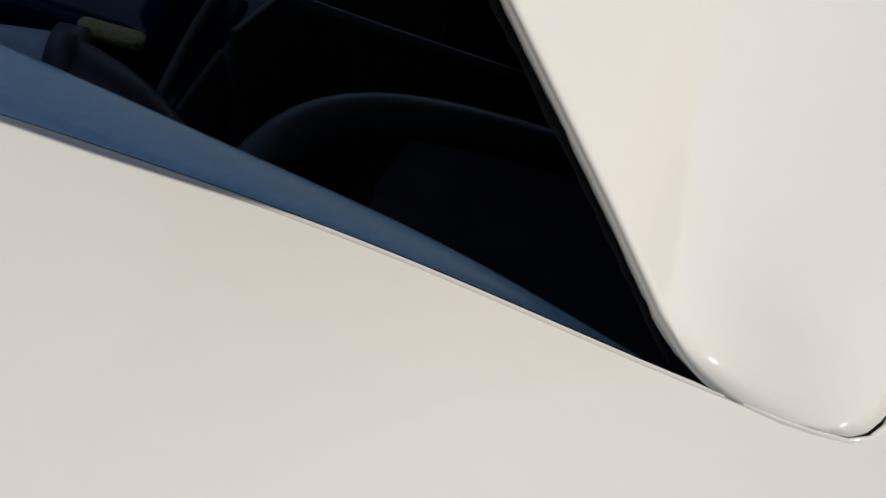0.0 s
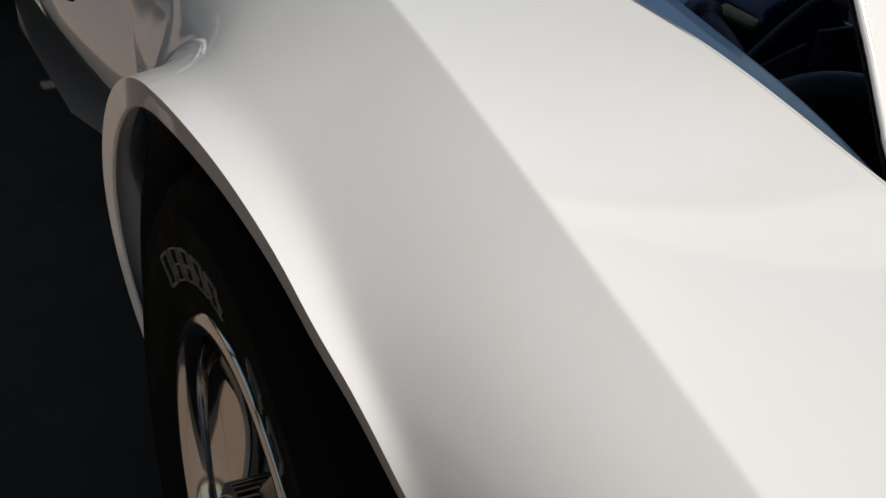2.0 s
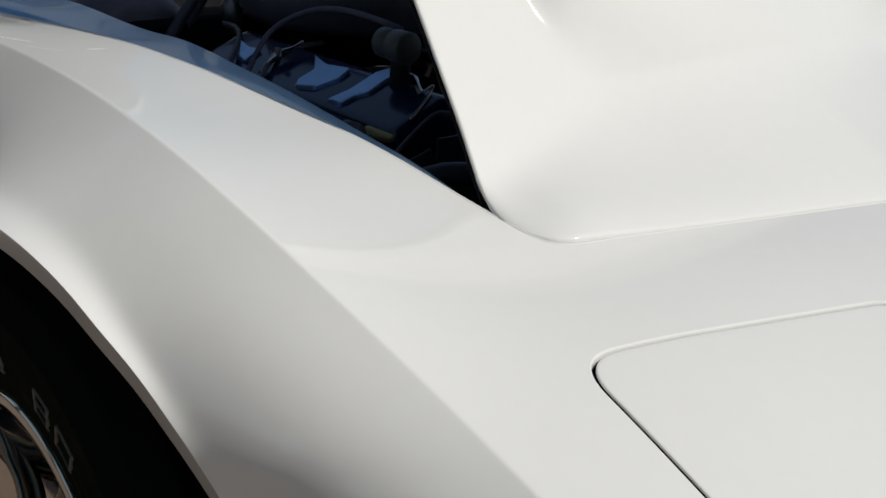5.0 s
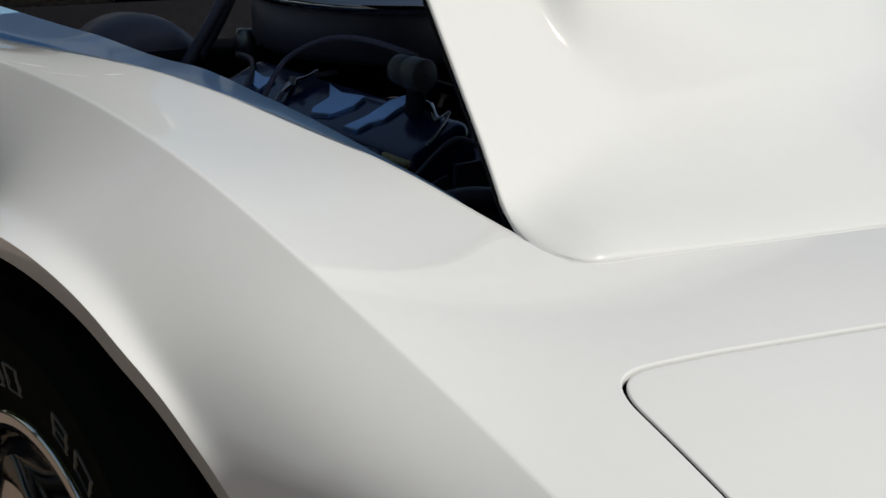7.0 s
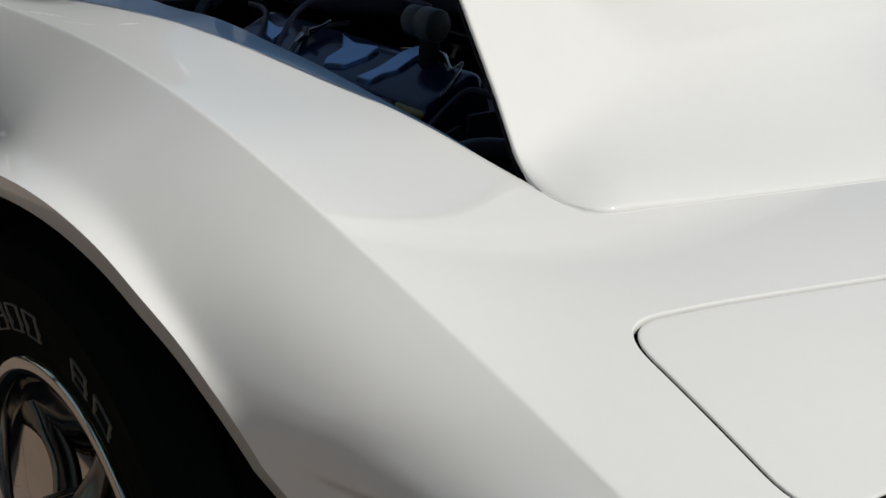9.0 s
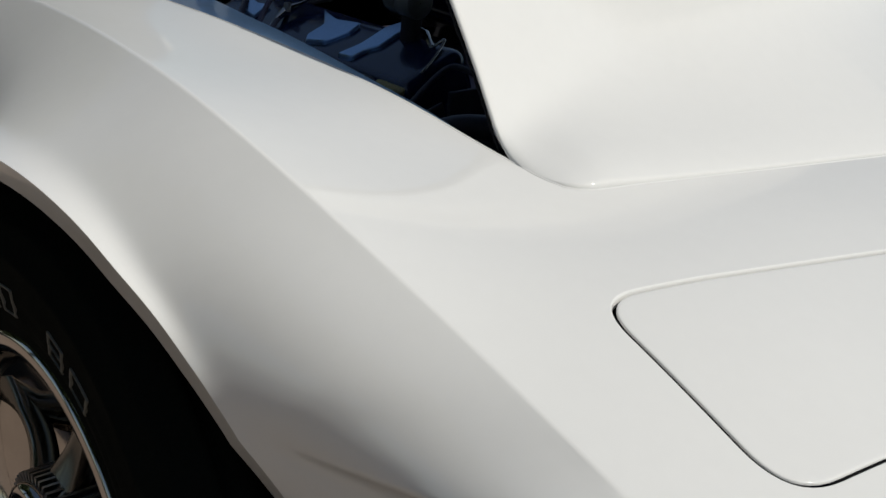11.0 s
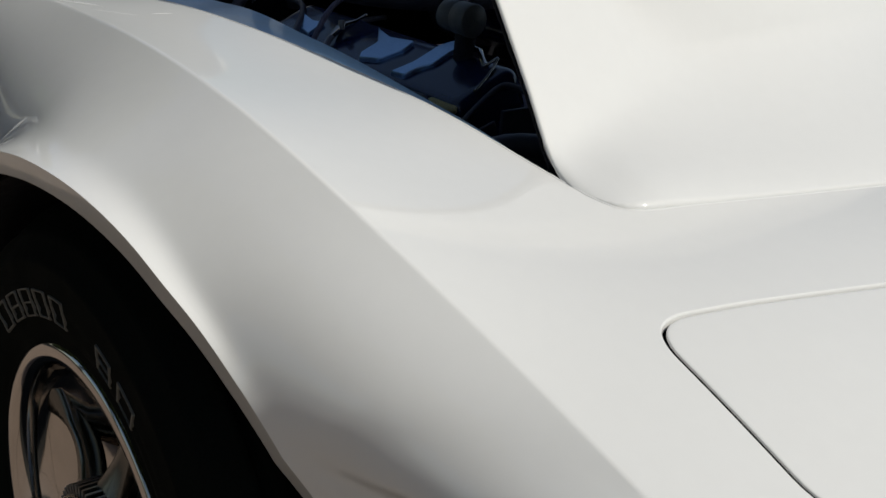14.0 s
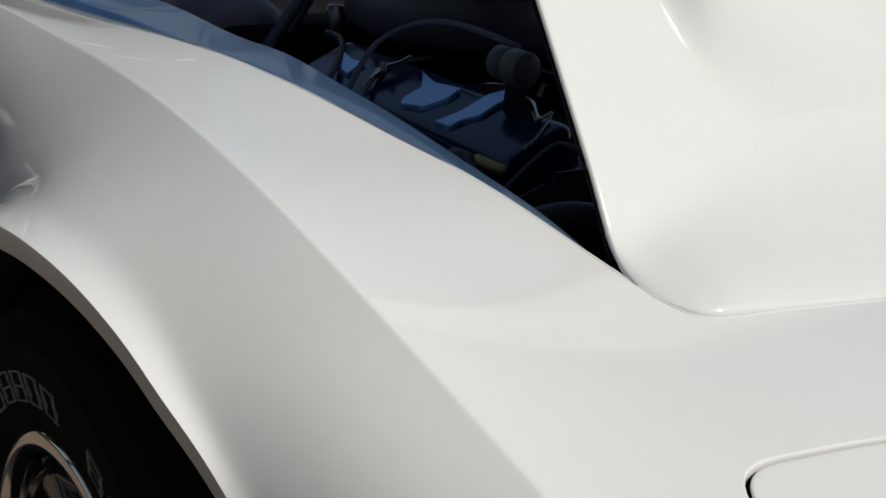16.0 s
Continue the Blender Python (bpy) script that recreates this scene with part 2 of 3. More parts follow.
crest_at = spline([18, 40, 60, 90, 120, 145, 172], [0.74, 0.50, 0.30, 0.03, -0.26, -0.58, -1.0])


def section(p0, p1, across, rise, kick, valley, n):
    """A side section from p0 to p1: rounded off below p0, steepest at the valley, kicked out again at p1."""
    chord = p1 - p0
    length = chord.length
    axis = chord / length
    out = across - axis * across.dot(axis)
    out = out.normalized()
    drop = valley * rise + (1 - valley) * kick
    pts, h, steps = [p0.copy()], 0.0, 24
    for j in range(1, n):
        for m in range(steps):
            c = (j - 1 + (m + 0.5) / steps) / (n - 1)
            if c < valley:
                k = -drop + (rise + drop) * (0.5 + 0.5 * math.cos(math.pi * c / valley))
            else:
                k = -drop + (kick + drop) * (0.5 - 0.5 * math.cos(math.pi * (c - valley) / (1 - valley)))
            h += k * length / (n - 1) / steps
        pts.append(p0 + chord * (j / (n - 1)) + out * h)
    pts[-1] = p1.copy()
    return pts


def side_rows():
    """From the crest down and outwards to the wheel arch and the lower edge."""
    out = []
    for i in range(181):
        d = -24 + 232 * i / 180
        th = radians(d)
        band = float(np.interp(d, [20, 45, 70, 100, 135, 180], [0.0, 0.0125, 0.0095, 0.0050, 0.0095, 0.0140]))
        lx, lz = (ARCH + band) * math.cos(th), HUB.z + (ARCH + band) * math.sin(th)
        p3 = Vector((lx, lip_y(max(-0.4, min(0.4, lx))), lz))
        flat = 0.0
        if d < 18:
            k = (18 - d) / 42
            e = min(1, k * 1.7)
            p0 = Vector((0.74 + 0.12 * e, crest_y(0.74 + 0.12 * e), crest_z(0.74 + 0.12 * e) - 0.33 * max(0, k - 0.45)))
            flat = min(1, k * 1.5)
        elif d > 172:
            k = (d - 172) / 36
            z = 0.757 - 0.56 * k
            p0 = Vector((-1.0, -0.70 - 0.16 * math.sin(min(1, k * 1.6) * math.pi / 2), z))
            flat = min(1, k * 1.8)
        else:
            xc = crest_at(d)
            p0 = Vector((xc, crest_y(xc), crest_z(xc)))
        # K: foot of the flare above the arch, and the crease in front of it
        if d > 39:
            s = min(1, (d - 39) / 30)
            w = 0.060 * s * s * (3 - 2 * s) * float(np.interp(d, [39, 112, 150, 175, 208], [1, 1, 0.45, 0.12, 0.1]))
            lean = 0.28 + 0.52 * smooth01((92 - d) / 38)
            outw = Vector((math.cos(th) * -lean, -1, -math.sin(th) * lean)).normalized()
            mid = p3 - outw * w
            span = (mid - p0).length
            chord = (mid - p0).normalized()
            t0 = (chord + Vector((0, -0.10, 0.16)) * (1 - flat)).normalized()
            back = smooth01((d - 105) / 35)
            ta = ((chord + Vector((0, 0, -0.45 - 0.65 * min(1, w / 0.04)))).normalized() * (1 - back) + Vector((0.1, -0.40, -0.91)) * back).normalized()
            upper = [bezier(p0, p0 + t0 * span * 0.36, mid - ta * span * 0.33, mid, j / 22) for j in range(23)]
            lower = [bezier(mid, mid + ta * w * 0.50, p3 - outw * w * 0.42, p3, j / 12) for j in range(1, 13)]
            # over the wheel and in front of it the flare runs out softly
            front = 1 - smooth01((d - 98) / 40)
            if front > 0:
                across = Vector((-math.sin(th), 0, math.cos(th))).cross(p3 - p0)
                if across.y > 0:
                    across = -across
                valley = 0.67 + 0.329 * (1 - smooth01((d - 39) / 46))
                soft = section(p0, p3, across, float(np.interp(d, [39, 52, 66, 85], [0.26, 0.20, 0.0, -0.12])), float(np.interp(d, [45, 70, 100], [0.90, 0.76, 0.44])), valley, 35)
                both = [a.lerp(b, front) for a, b in zip(upper + lower, soft)]
                upper, lower = both[:23], both[23:]
        else:
            p3.y += 0.28 * max(0, 0.575 - p3.z)
            zk = 0.600 + 0.05 * max(0, min(0.2, p0.x - 0.48))
            g = min(1, (39 - d) / 9)
            g = g * g * (3 - 2 * g)
            k = g * min(0.88, max(0.0, (zk - p3.z) / max(0.02, p0.z - p3.z)))
            mid = p3.lerp(p0, k)
            my = min(mid.y, -0.802 + 0.13 * (mid.x - 0.30)) if p0.z > zk else p3.y + (p0.y - 0.03 - p3.y) * k
            mid.y += g * (my - mid.y)
            across = Vector((-math.sin(radians(39)), 0, math.cos(radians(39)))).cross(mid - p0)
            if across.y > 0:
                across = -across
            upper = section(p0, mid, across, 0.26, 0.0, 0.999, 35)
            low_span = (p3 - mid).length
            tb = ((p3 - mid).normalized() + Vector((0, 0.55, 0))).normalized() if low_span > 1e-4 else Vector((0, 0, -1))
            lower = [bezier(mid, mid + tb * low_span * 0.3, p3 - (p3 - mid) * 0.3, p3, j / 12) for j in range(1, 13)]
        if d <= 39:
            # the same count of points as over the wheel, gathered towards the lower fold as it opens
            upper = [upper[round(j * 34 / 22)] for j in range(23)] if g > 0 else upper[:23]
            lower = lower if g > 0 else section(p0, p3, across, 0.26, 0.0, 0.999, 35)[23:]
        r = upper + lower
        for j, v in enumerate(r):
            if d < 90 and v.z < 0.47:
                v.y += 1.25 * (0.47 - v.z) ** 2
            elif d > 90:
                tuck = 0.41 + 0.16 * smooth01((d - 100) / 40)
                if v.z < tuck:
                    v.y += 2.6 * (tuck - v.z) ** 2 * (1 - 0.85 * (j / 34) ** 4)
        # rounded crest
        q = Vector((p0.x, p0.y + CREST_IN, top(p0.x, p0.y + CREST_IN))) if flat == 0 else r[0]
        s2 = r[0] + (r[1] - r[0]) * min(1, 0.003 / max(1e-6, (r[1] - r[0]).length))
        fillet = [q * (1 - t) ** 2 + r[0] * 2 * t * (1 - t) + s2 * t * t for t in (0, 0.2, 0.4, 0.6, 0.8, 1.0)]
        out.append(fillet + r[1:])
    return out


body_rows = side_rows()
# fair the side in front of the wheel and below the crease
for _ in range(12):
    old = [[v.copy() for v in r] for r in body_rows]
    for i in range(1, 75):
        k = 0.5 * (1 - smooth01((i - 48) / 26))
        for j in range(7, len(old[i]) - 1):
            mean = (old[i - 1][j] + old[i + 1][j] + old[i][j - 1] + old[i][j + 1]) / 4
            body_rows[i][j] = old[i][j].lerp(mean, k)
vs = [[bm.verts.new(p) for p in r] for r in body_rows]
for a, b in zip(vs, vs[1:]):
    for j in range(len(a) - 1):
        bm.faces.new((a[j], a[j + 1], b[j + 1], b[j]))
# the front of the nose, below its leading edge
low = []
for p in nose_edge:
    z = top(p.x, p.y)
    low.append([bm.verts.new((p.x + 0.03 * math.sin(t * math.pi) - 0.10 * t * t, p.y * (1 - 0.02 * t), z - t * (z - 0.2))) for t in np.linspace(0, 1, 10)])
for a, b in zip(low, low[1:]):
    for j in range(9):
        bm.faces.new((a[j], b[j], b[j + 1], a[j + 1]))
# turned-in flange of the arch
ring = []
for r in body_rows:
    a = Vector(r[-1])
    d = Vector((a.x - HUB.x, 0, a.z - HUB.z)).normalized()
    ring.append([bm.verts.new(a + d * h + Vector((0, w, 0))) for h, w in ((0, 0), (-0.0016, 0.0002), (-0.0026, 0.0008), (-0.0215, 0.0034), (-0.0232, 0.0050), (-0.0232, 0.0180 if a.x > 0.02 else 0.0075))])
for a, b in zip(ring, ring[1:]):
    for j in range(5):
        bm.faces.new((a[j], a[j + 1], b[j + 1], b[j]))
bmesh.ops.recalc_face_normals(bm, faces=bm.faces[:])
mirror(bm)
shell = part("front_body", bm, WHITE, car, "glossy white moulded front body with crested fenders")

# ---- headlight doors ----
def lamp_door(sign):
    out = inset(lamp_hole, 0.0056)

    def h(x, y):
        return top(x, y) - 0.0006
    b = sheet(inset(out, 0.005), [], 0.012, h)
    skirt(b, out, h, [(0.005, 0.0), (0.002, 0.0), (0.0, 0.0001), (-0.0006, 0.0004), (-0.0009, 0.0010), (-0.0009, 0.0022)])
    bmesh.ops.remove_doubles(b, verts=b.verts[:], dist=1e-6)
    bmesh.ops.dissolve_degenerate(b, edges=b.edges[:], dist=2e-5)
    if sign > 0:
        for v in b.verts:
            v.co.y = -v.co.y
    bmesh.ops.recalc_face_normals(b, faces=b.faces[:])
    return b


for sg in (-1, 1):
    door = part("headlight_door", lamp_door(sg), WHITE, car, "closed white pop-up headlight door")
    b = sheet(inset(lamp_hole, -0.004), [], 0.03, lambda x, y: top(x, y) - 0.011)
    if sg > 0:
        for v in b.verts:
            v.co.y = -v.co.y
    bmesh.ops.recalc_face_normals(b, faces=b.faces[:])
    part("headlight_bucket", b, SEAL, car, smooth=False)

# ---- gutter round the hood opening ----
gutter_width = spline([-1.16, -1.0, -0.75, -0.5, -0.39, -0.25, -0.15, -0.07, 0.0, 0.10, 0.19, 0.26],
                      [0.225, 0.198, 0.160, 0.140, 0.134, 0.119, 0.102, 0.087, 0.075, 0.062, 0.046, 0.030])


rows = []
for x in np.linspace(-1.16, 0.262, 130):
    y, z, w = edge_y(x), top(x, edge_y(x)), gutter_width(x)
    k = w * 0.42
    # further back the channel divides into a sunken outer strip and a raised inner one
    step = smooth01((-0.22 - x) / 0.20)
    lift = 0.016 * smooth01((-0.45 - x) / 0.30)
    rows.append([(x, y + a, z - h) for a, h in ((0.001, 0.006), (0.0025, 0.011), (0.006, 0.0135), (k - 0.008, 0.020 + 0.010 * step), (k - 0.003, 0.0205 + 0.0095 * step),
                                                 (k, 0.0205 + 0.002 * step - lift * 0.6), (k + 0.003, 0.0205 - 0.001 * step - lift * 0.6), (k + 0.006, 0.0210 - 0.001 * step - lift * 0.6), (w - 0.004, 0.0285 - 0.009 * step - lift), (w - 0.001, 0.0300 - 0.009 * step - lift), (w, 0.034), (w, 0.075))])
for sg in (-1, 1):
    b = grid([[(x, -sg * y, z) for x, y, z in q] for q in rows])
    bmesh.ops.recalc_face_normals(b, faces=b.faces[:])
    part("gutter", b, BLUE, car, "blue painted rain gutter along the hood opening")

# dark seam between the body and the gutter
for sg in (-1, 1):
    part("gutter_seam", tube([(x, -sg * (edge_y(x) + 0.0062), top(x, edge_y(x)) - 0.0040) for x in np.linspace(-1.0, 0.28, 120)], 0.0019, 8), SEAL, car)

# glints on the fender top, put in as raised pale streaks
for xa, ya, xb, yb, w in ((-0.275, -0.631, -0.277, -0.604, 0.0008), (-0.382, -0.705, -0.321, -0.666, 0.0011), (-0.372, -0.690, -0.330, -0.664, 0.0008), (-0.300, -0.690, -0.262, -0.652, 0.0006)):
    line = [(xa + (xb - xa) * t, ya + (yb - ya) * t) for t in np.linspace(0, 1, 13)]
    b = tube([(x, y, 0.0) for x, y in line], lambda t, w=w: 0.0001 + w * math.sin(math.pi * t) ** 0.7, 8)
    for v in b.verts:
        v.co.z = top(v.co.x, v.co.y) + 0.0002 + 0.18 * v.co.z
    part("glint_streak", b, GLINT, shell, "matt pale streak painted in for a glint")

# ---- hood, hinged at the front and standing open ----
TILT = radians(51.5)


def on_hood(a, y, h):
    return Vector((0.243 - math.cos(TILT) * a + math.sin(TILT) * h, y, 0.716 + math.sin(TILT) * a + math.cos(TILT) * h))


def hood_half(a):
    return float(np.interp(a, [0.0, 0.04, 0.10, 0.25, 0.40, 0.52, 0.65, 1.0], [0.4866, 0.4835, 0.4785, 0.4725, 0.462, 0.442, 0.408, 0.300]))


def hood_rise(a, y):
    """Gentle crown and the raised middle with its crisp shoulders."""
    crown = 0.012 * (1 - min(1, (y / 0.50) ** 2))
    edge = 0.322 + 0.03 * (a - 0.2)
    # the front of the bulge sweeps forward towards the middle and blends in softly
    start = 0.245 - 0.17 * max(0.0, 1 - (y / 0.34) ** 2)
    front = smooth01((a - start + 0.09) / 0.18)
    side = 1 / (1 + math.exp(-(edge - abs(y)) / 0.0085))
    return crown + 0.034 * front * side


rows = []
for i in range(121):
    u = i / 120
    row = []
    for j in range(97):
        s = -1 + 2 * j / 96
        s = math.copysign(1 - (1 - abs(s)) ** 1.35, s)
        y = 0.480 * s
        a = 1.02 * u ** 1.15
        yy = s * hood_half(a)
        h = hood_rise(a, yy)
        e = (1 - abs(s)) * hood_half(a)
        if e < 0.003:
            h -= 0.0015 * (1 - e / 0.003) ** 2
        p = on_hood(a, yy, h)
        curl = 0.045 + 0.070 * smooth01((0.480 - abs(y)) / 0.22)
        if a < curl:
            # the front edge curls forward to lie along the nose
            x_low = float(np.interp(abs(y), [0.0, 0.42, 0.43, 0.448, 0.457, 0.465, 0.472, 0.4765, 0.48], [0.4042, 0.3246, 0.3222, 0.3182, 0.3125, 0.3040, 0.2900, 0.2720, 0.2490]))
            y_low = math.copysign(float(np.interp(abs(y), [0.0, 0.448, 0.457, 0.465, 0.472, 0.4765, 0.48], [0.0, 0.452, 0.4655, 0.4750, 0.4812, 0.4842, 0.4866])), s)
            low = Vector((x_low, y_low, top(x_low, y_low) + 0.0006))
            start = on_hood(curl, yy, hood_rise(curl, yy))
            down = (on_hood(0, 0, 0) - on_hood(1, 0, 0))
            t = 1 - a / curl
            flat = 0.010 + 0.026 * smooth01((0.48 - abs(y)) / 0.03)
            p = bezier(start, start + down * curl * 0.62, low + Vector((-flat, 0, flat * (0.25 + 0.55 * smooth01((0.478 - abs(y)) / 0.06)))), low, t)
        row.append(p)
    rows.append(row)
b = grid(rows)
bmesh.ops.recalc_face_normals(b, faces=b.faces[:])
if sum(f.normal.z for f in b.faces) < 0:
    bmesh.ops.reverse_faces(b, faces=b.faces[:])
part("hood", solid(b, 0.0065), WHITE, car, "raised white hood with a low central bulge")
# ragged sealer along the underside of the hood's rim
for sg in (-1, 1):
    pts = []
    for i in range(160):
        a = 0.02 + 0.95 * i / 159
        pts.append(on_hood(a, sg * (hood_half(a) - 0.0025 + 0.001 * noise.noise(Vector((a * 60, sg, 0)))), -0.0075 + 0.0010 * noise.noise(Vector((a * 110, 3, sg)))))
    part("hood_seal", tube(pts, lambda t: 0.0016 + 0.0010 * noise.noise(Vector((t * 130, 1.7, 0))), 8), SEAL, car)
rows = [[on_hood(a, s * (hood_half(a) - 0.075), -0.016 - 0.03 * (1 - s * s)) for s in np.linspace(-1, 1, 21)] for a in np.linspace(0.0, 0.98, 20)]
part("hood_liner", solid(grid(rows), 0.01), SEAL, car, "black hood liner")
# slender hinge arms
for sg in (-1, 1):
    part("hood_hinge", tube([(0.30, sg * 0.33, 0.60), (0.27, sg * 0.33, 0.67), on_hood(0.02, sg * 0.33, -0.02)], 0.010), SEAL, car)

# ---- wheel wells and inner panels ----
for sg in (-1, 1):
    b = bmesh.new()
    vs = []
    for i in range(61):
        th = radians(-40 + 260 * i / 60)
        front = max(0, math.cos(th)) ** 2
        vs.append([b.verts.new((rr * math.cos(th), sg * yy, HUB.z + rr * math.sin(th))) for yy, rr in ((0.838 - 0.070 * front, 0.371), (0.80 - 0.045 * front, 0.369), (0.74, 0.366), (0.62, 0.364), (0.52, 0.364))])
    for a, c in zip(vs, vs[1:]):
        for j in range(4):
            b.faces.new((a[j], a[j + 1], c[j + 1], c[j]))
    b.faces.new([r[-1] for r in vs])
    part("wheel_well", solid(b, 0.006), SEAL, car, "matt black wheel well liner")
    b = bmesh.new()
    bmesh.ops.create_cube(b, size=1, matrix=Matrix.LocRotScale((-0.30, sg * 0.475, 0.60), None, (1.0, 0.02, 0.22)))
    bmesh.ops.bevel(b, geom=b.edges[:], offset=0.006, segments=2, affect="EDGES")
    part("inner_panel", b, BAY, car)
for name, loc, size in (("firewall", (-1.15, 0, 0.48), (0.03, 1.30, 0.50)), ("radiator_support", (0.36, 0, 0.42), (0.05, 1.1, 0.44)), ("bay_floor", (-0.30, 0, 0.22), (1.34, 1.0, 0.03))):
    b = bmesh.new()
    bmesh.ops.create_cube(b, size=1, matrix=Matrix.LocRotScale(loc, None, size))
    bmesh.ops.bevel(b, geom=b.edges[:], offset=0.008, segments=2, affect="EDGES")
    part(name, b, SEAL if name == "firewall" else BAY, car)

# ---- wheels ----
def hollow_mark(a0, a1, r0, r1, y0, y1, bar):
    """A raised hollow outline, with or without a bar across, bent round a disc."""
    b = bmesh.new()
    us = [0, 0.10, 0.32, 0.5, 0.68, 0.90, 1]
    ws = [0, 0.06, 0.47, 0.53, 0.94, 1]
    open_cells = {(i, j) for i in (1, 2, 3, 4) for j in ((1, 3) if bar else (1, 2, 3))}
    vs = {}

    def vert(i, j, y):
        if (i, j, y) not in vs:
            a, r = a0 + (a1 - a0) * us[i], r0 + (r1 - r0) * ws[j]
            base = float(np.interp(r, [0.222, 0.232, 0.236, 0.246, 0.262], [-0.008, -0.0125, -0.0115, -0.0145, -0.016]))
            vs[i, j, y] = b.verts.new((r * math.cos(a), base + y, r * math.sin(a)))
        return vs[i, j, y]
    cells = {(i, j) for i in range(6) for j in range(5)} - open_cells
    for i, j in sorted(cells):
        q = [(i, j), (i + 1, j), (i + 1, j + 1), (i, j + 1)]
        b.faces.new([vert(*c, y0) for c in q])
        for k, (di, dj) in enumerate(((0, -1), (1, 0), (0, 1), (-1, 0))):
            if (i + di, j + dj) not in cells:
                c, e = q[k], q[(k + 1) % 4]
                b.faces.new((vert(*c, y0), vert(*c, y1), vert(*e, y1), vert(*e, y0)))
    bmesh.ops.recalc_face_normals(b, faces=b.faces[:])
    return b


def wheel(centre, sg):
    root = new("wheel")
    root.parent = car
    root.location = centre
    root.rotation_euler = (0, 0, 0 if sg < 0 else math.pi)
    tagged(root, "black road tyre on a polished spoked alloy wheel")
    # tyre, with the tread band, shoulder ribs and sidewall rings
    prof = [(0.188, 0.012), (0.197, -0.004), (0.204, -0.006), (0.209, -0.004), (0.213, -0.0065), (0.222, -0.008), (0.232, -0.0125), (0.236, -0.0115), (0.246, -0.0145),
            (0.262, -0.0160), (0.278, -0.0155), (0.281, -0.0170), (0.285, -0.0165), (0.287, -0.0145), (0.296, -0.0100), (0.304, -0.0030), (0.308, -0.0020), (0.311, 0.0040),
            (0.319, 0.016), (0.3255, 0.026), (0.3290, 0.031), (0.325, 0.032), (0.325, 0.040), (0.3335, 0.042), (0.3345, 0.070), (0.327, 0.072), (0.327, 0.080), (0.335, 0.082),
            (0.335, 0.118), (0.327, 0.120), (0.327, 0.128), (0.3345, 0.130), (0.3320, 0.170), (0.3305, 0.180), (0.326, 0.190), (0.300, 0.211), (0.262, 0.216), (0.222, 0.208), (0.188, 0.19)]
    tyre = part("tyre", lathe(prof, (0, 0, 0), steps=160), RUBBER, root, "black tyre with raised outline markings")
    # raised hollow marks on the sidewall
    for n, (mid, wide) in enumerate(((130.5, 6.6), (121.5, 6.6), (112.5, 6.6), (103.5, 6.6), (94, 6.6), (70.5, 6.8), (59.5, 8.0))):
        b = hollow_mark(radians(mid - wide / 2), radians(mid + wide / 2), 0.2275, 0.2560, -0.0018, 0.002, n in (1, 2, 5))
        part("sidewall_mark", b, MARK, tyre)
    # trim ring, rim barrel, spokes, hub
    part("trim_ring", lathe([(0.203, 0.002), (0.2015, -0.0045), (0.197, -0.0085), (0.190, -0.0095), (0.183, -0.0075), (0.178, -0.002), (0.1755, 0.006), (0.175, 0.016)], (0, 0, 0), steps=128), CHROME, root, "polished trim ring")
    part("rim", lathe([(0.176, 0.014), (0.1735, 0.024), (0.168, 0.031), (0.150, 0.040), (0.120, 0.052), (0.085, 0.064), (0.060, 0.070), (0.001, 0.070)], (0, 0, 0), steps=128), CHROME, root, "mirror-polished deep rim")
    for i in range(5):
        ang = radians(80 + 72 * i)
        rows = []
        for k in range(15):
            t = k / 14
            r = 0.045 + 0.129 * t
            half = 0.024 - 0.016 * math.sin(t * math.pi * 0.75) + 0.020 * max(0, t - 0.72) * 3
            y = 0.004 + 0.018 * math.sin(t * math.pi * 0.9) + 0.014 * t
            thick = 0.030 - 0.012 * t
            sec = [(-half, y + 0.006), (-half * 0.6, y), (half * 0.6, y), (half, y + 0.006), (half * 0.8, y + thick), (-half * 0.8, y + thick)]
            c, s = math.cos(ang), math.sin(ang)
            rows.append([(r * c - w * s, yy, r * s + w * c) for w, yy in sec])
        b = grid(rows, close=True)
        bmesh.ops.recalc_face_normals(b, faces=b.faces[:])
        part("spoke", b, SHADECHROME, root)
    fins = part("finned_hub", lathe([(0.044, -0.012), (0.0475, -0.010), (0.0475, 0.085)], (0, 0, 0), steps=64), SATIN, root, "dark finned hub sleeve")
    fin_mesh = None
    for i in range(44):
        ang = 2 * math.pi * i / 44
        if fin_mesh is None:
            b = bmesh.new()
            bmesh.ops.create_cube(b, size=1, matrix=Matrix.LocRotScale((0.0525, 0.038, 0), None, (0.013, 0.088, 0.0026)))
            f = part("fin", b, FIN, fins, smooth=False)
            fin_mesh = f.data
        else:
            f = new("fin", fin_mesh)
            f.parent = fins
        f.rotation_euler = (0, ang, 0)
    cap = part("centre_cap", lathe([(0.050, 0.0), (0.050, -0.008), (0.0475, -0.015), (0.043, -0.0185), (0.0385, -0.019), (0.036, -0.0165), (0.034, -0.016)], (0, 0, 0), steps=72), CHROME, root, "chrome centre cap with pale disc")
    part("cap_ring", lathe([(0.034, -0.0165), (0.031, -0.0185), (0.024, -0.019), (0.0225, -0.0175)], (0, 0, 0), steps=64), DULL, cap)
    part("cap_disc", lathe([(0.0225, -0.0175), (0.018, -0.0195), (0.008, -0.0205), (0.0005, -0.0207)], (0, 0, 0), steps=48), PALE, cap)
    # brake disc
    part("brake_disc", lathe([(0.15, 0.125), (0.15, 0.14), (0.05, 0.14)], (0, 0, 0), steps=48), DULL, root)
    return root


